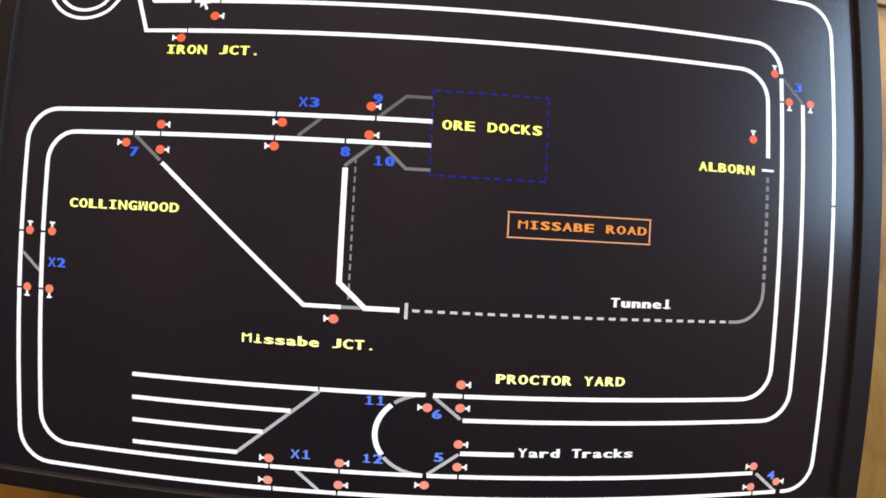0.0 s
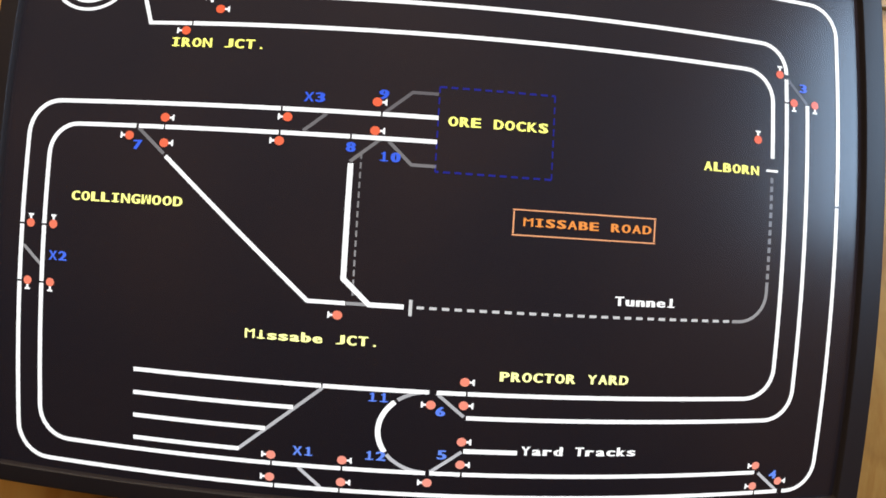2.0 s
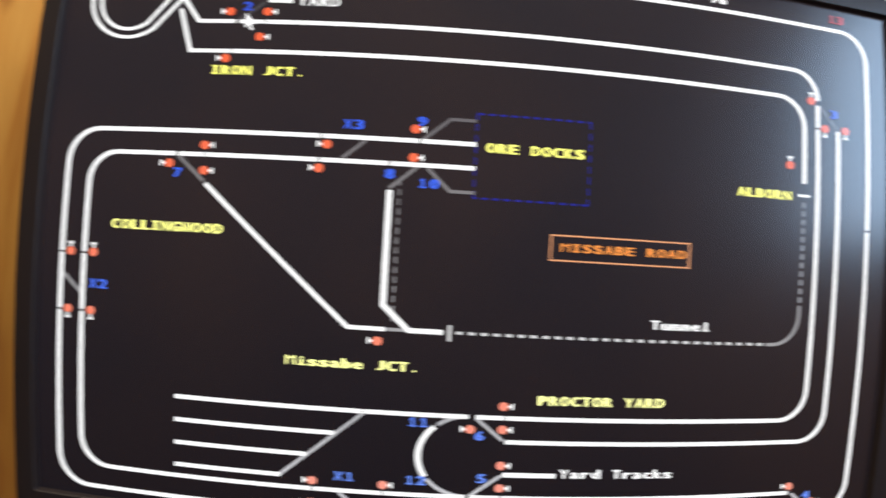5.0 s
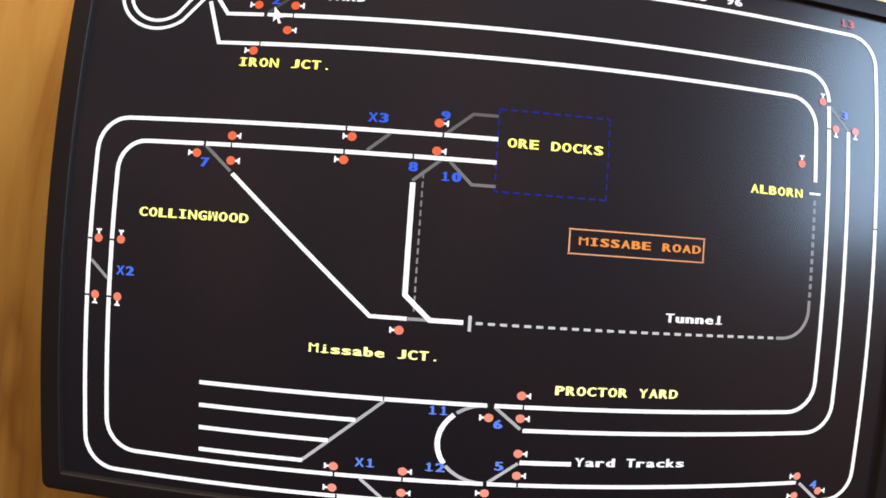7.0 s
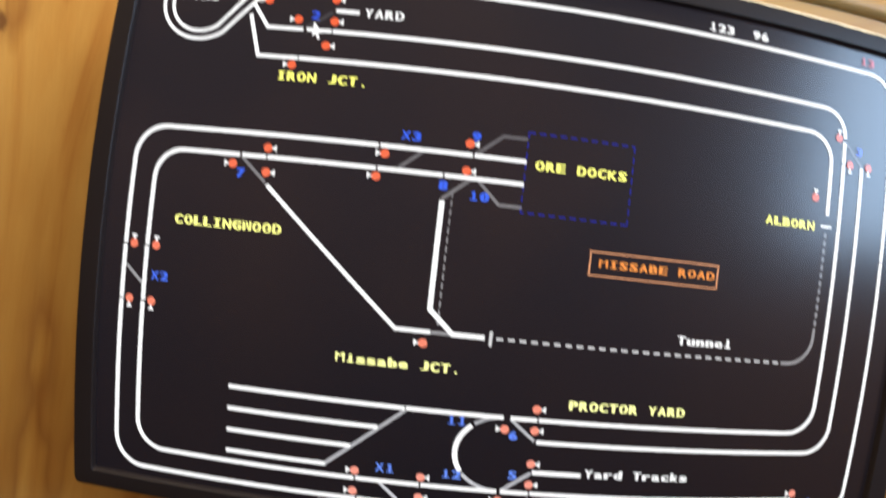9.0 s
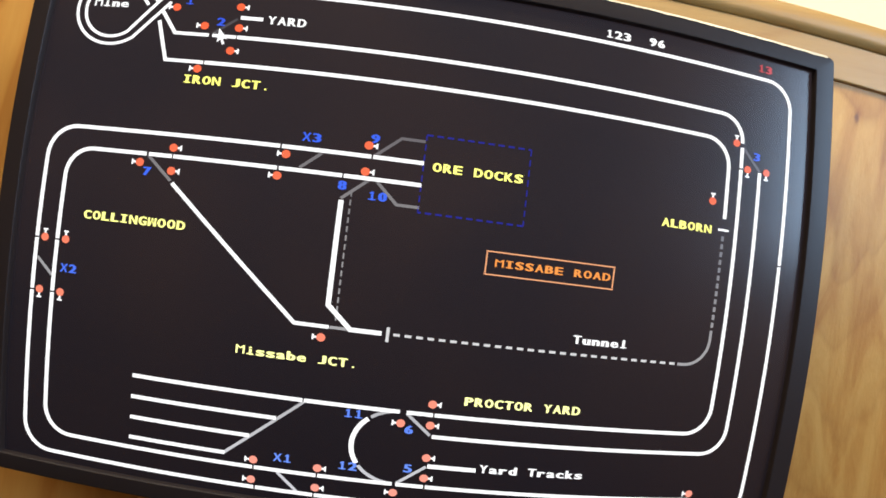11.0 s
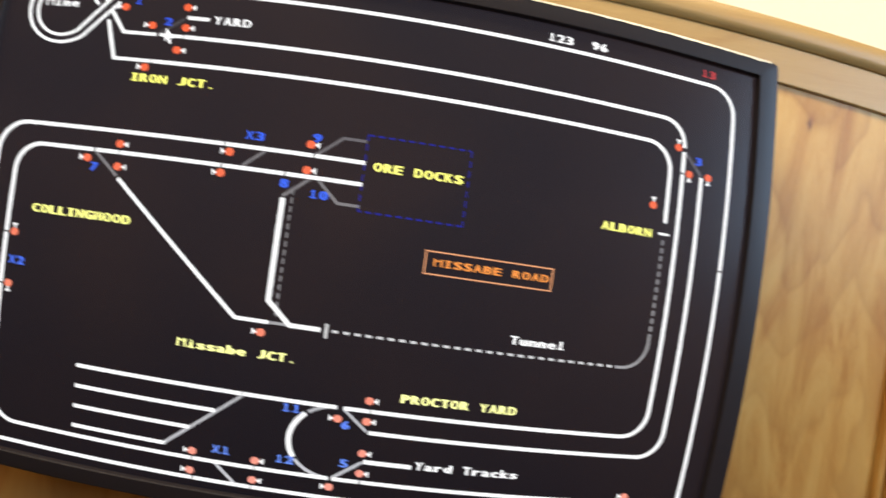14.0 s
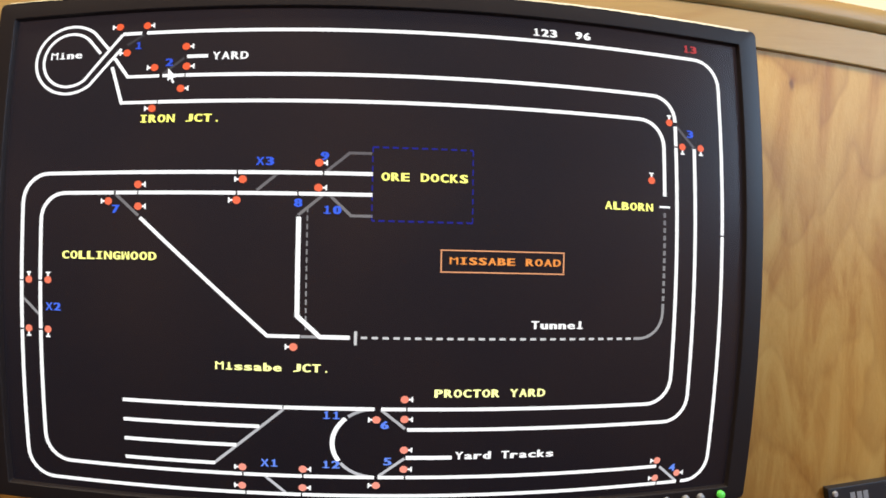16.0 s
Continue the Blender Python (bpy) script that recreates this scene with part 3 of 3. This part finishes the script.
def glyph(ch):
    if ch not in glyph_cache:
        cu = bpy.data.curves.new("letter", "FONT")
        cu.body, cu.resolution_u, cu.offset = ch, 3, 0.0 if ch in "MW" else 0.017
        ob = bpy.data.objects.new("letter", cu)
        scene.collection.objects.link(ob)
        bpy.context.view_layer.update()
        me = bpy.data.meshes.new_from_object(ob)
        bpy.data.objects.remove(ob)
        bpy.data.curves.remove(cu)
        embolden(me, 0.026 if ch in "MW" else 0.004 if ch in "1J" else 0.060 if ch in "OCGS03689" else 0.042)
        glyph_cache[ch] = me
    return glyph_cache[ch]


cap_top = max(v.co.y for v in glyph("H").vertices)
WIDE = 0.88
THIN = {"I": 0.30, "l": 0.30, "i": 0.30, "1": 0.24, ".": 0.26, "J": 0.80}


def words(text, u, v, mat, name="letter", cap=CAP, pitch=PITCH):
    """u: left end; v: middle height of the capitals. Every letter is a piece of its own."""
    for i, ch in enumerate(text):
        if ch == " ":
            continue
        me = glyph(ch)
        xs, ys = [p.co.x for p in me.vertices], [p.co.y for p in me.vertices]
        lo, hi = min(xs), max(xs)
        low = min(ys) if ch == "J" else 0.0
        wide = THIN.get(ch, WIDE) * pitch
        x0 = u + i * pitch + (WIDE * pitch - wide) / 2
        bm = bmesh.new()
        bm.from_mesh(me)
        for p in bm.verts:
            p.co = Vector((x0 + (p.co.x - lo) / (hi - lo) * wide, v - cap / 2 + (p.co.y - low) / (cap_top - low) * cap, 0))
            if ch == "M" and 0.2 < (p.co.x - x0) / wide < 0.8:
                p.co.y = v - cap * 0.12 + (p.co.y - v + cap / 2) * 0.62
        m = u + (i + WIDE / 2) * pitch
        n = len(bm.verts)
        for top in {"I": (1, 0), "1": (0,), "l": (0,), "i": (0,)}.get(ch, ()):
            y = v - cap / 2 + (cap * 0.92 if top else cap * 0.08)
            stroke(bm, [(m - 0.36 * pitch, y), (m + 0.36 * pitch, y)], cap * 0.15)
        if ch == "1":
            stroke(bm, [(m - 0.27 * pitch, v + cap * 0.29), (m, v + cap * 0.36)], cap * 0.16)
        if ch in "MW":
            for x in (x0 + 0.11 * wide, x0 + 0.89 * wide):
                stroke(bm, [(x, v - cap / 2), (x, v + cap / 2)], 0.22 * wide)
        bm.verts.ensure_lookup_table()
        for p in bm.verts[n:]:
            p.co.z = 0.2
        put(name, bm, mat, 4)


words("IRON JCT.", -0.3265, 0.2866, YELLOW)
words("COLLINGWOOD", -0.4345, 0.1014, YELLOW)
words("ORE DOCKS", 0.0000, 0.2106, YELLOW)
words("ALBORN", 0.3070, 0.1843, YELLOW)
words("Missabe JCT.", -0.2135, -0.0412, YELLOW)
words("PROCTOR YARD", 0.0760, -0.0730, YELLOW)
words("MISSABE ROAD", 0.0910, 0.1030, ORANGE, cap=0.0094)
words("Mine", -0.4712, 0.3834, WHITE)
words("YARD", -0.2296, 0.3735, WHITE)
words("Tunnel", 0.2040, 0.0194, WHITE)
words("Yard Tracks", 0.1072, -0.1600, WHITE)
words("123", 0.2060, 0.4233, WHITE, "digit", 0.0110, 0.0125)
words("96", 0.2690, 0.4246, WHITE, "digit", 0.0110, 0.0125)
words("13", 0.4435, 0.4258, DIM_RED, "digit", 0.0110)
for text, u, v in (("1", -0.3358, 0.3920), ("2", -0.2894, 0.3657), ("3", 0.4474, 0.2949), ("X3", -0.1512, 0.2284), ("9", -0.0734, 0.2360), ("8", -0.1065, 0.1742),
                   ("10", -0.0623, 0.1656), ("7", -0.3546, 0.1641), ("X2", -0.4481, 0.0292), ("11", -0.0589, -0.1041), ("6", 0.0116, -0.1167),
                   ("12", -0.0592, -0.1733), ("5", 0.0166, -0.1679), ("X1", -0.1416, -0.1735), ("4", 0.4402, -0.1953)):
    words(text, u - len(text) * PITCH / 2 + 0.0005, v, BLUE, "digit")

# pointer
bm = bmesh.new()
cu_, cv_ = -0.2905, 0.3570
arrow = [(0.8 * a, 0.8 * b) for a, b in [(0, 0), (0, -0.024), (0.0052, -0.0190), (0.0090, -0.0275), (0.0128, -0.0258), (0.0090, -0.0175), (0.0160, -0.0170)]]
bm.faces.new([bm.verts.new((cu_ + a, cv_ + b, 0)) for a, b in arrow])
put("pointer", bm, WHITE, 5)


# buttons and power light on the lower edge
def knob(name, u, v, r, mat, label=""):
    bm = bmesh.new()
    c = on_face(u, v, FACE)
    prev = None
    for rad, y in ((r, 0.001), (r, -0.0012), (r * 0.8, -0.0022), (r * 0.4, -0.0026)):
        cur = [bm.verts.new((c.x + rad * math.cos(math.tau * i / 20), c.y + y, c.z + rad * math.sin(math.tau * i / 20))) for i in range(20)]
        if prev:
            for i in range(20):
                bm.faces.new((prev[i], prev[(i + 1) % 20], cur[(i + 1) % 20], cur[i]))
        prev = cur
    bm.faces.new(prev)
    bmesh.ops.recalc_face_normals(bm, faces=bm.faces)
    smooth(part(name, bm, mat, monitor, label), 50)


for u in (0.4040, 0.4340, 0.4678, 0.4940):
    knob("button", u, -0.2445, 0.0021, BUTTON, "small round grey button")
knob("power_light", 0.5310, -0.2440, 0.0024, LED, "glowing green power button")

# ---- throttle socket plate on the wall ----
plate = tagged(new("socket_plate"), "black faceplate screwed to the pine wall", "faceplate")
p0 = on_wall(0.7335, -0.2565)
plate.location = (p0.x, WALL_Y, p0.z)
bm = bmesh.new()
box(bm, (0, -0.006, -0.070), (0.046, 0.0, 0.0), 0.0008)
part("body", bm, PANEL_BLACK, plate)
plate.rotation_euler = (0, radians(-9.5), 0)
for x in (0.0045, 0.0415):
    bm = bmesh.new()
    bmesh.ops.create_cone(bm, cap_ends=True, segments=18, radius1=0.0021, radius2=0.0014, depth=0.0016, matrix=Matrix.Translation((x, -0.0066, -0.0040)) @ Matrix.Rotation(radians(90), 4, "X"))
    smooth(part("screw", bm, METAL, plate, "steel screw"), 40)
bm = bmesh.new()
for x in (0.0145, 0.0190, 0.0232):
    box(bm, (x, -0.0062, -0.0115), (x + 0.0032, -0.0059, -0.0045))
part("lettering_bar", bm, BAR_GREY, plate, "grey lettering shown as bars")
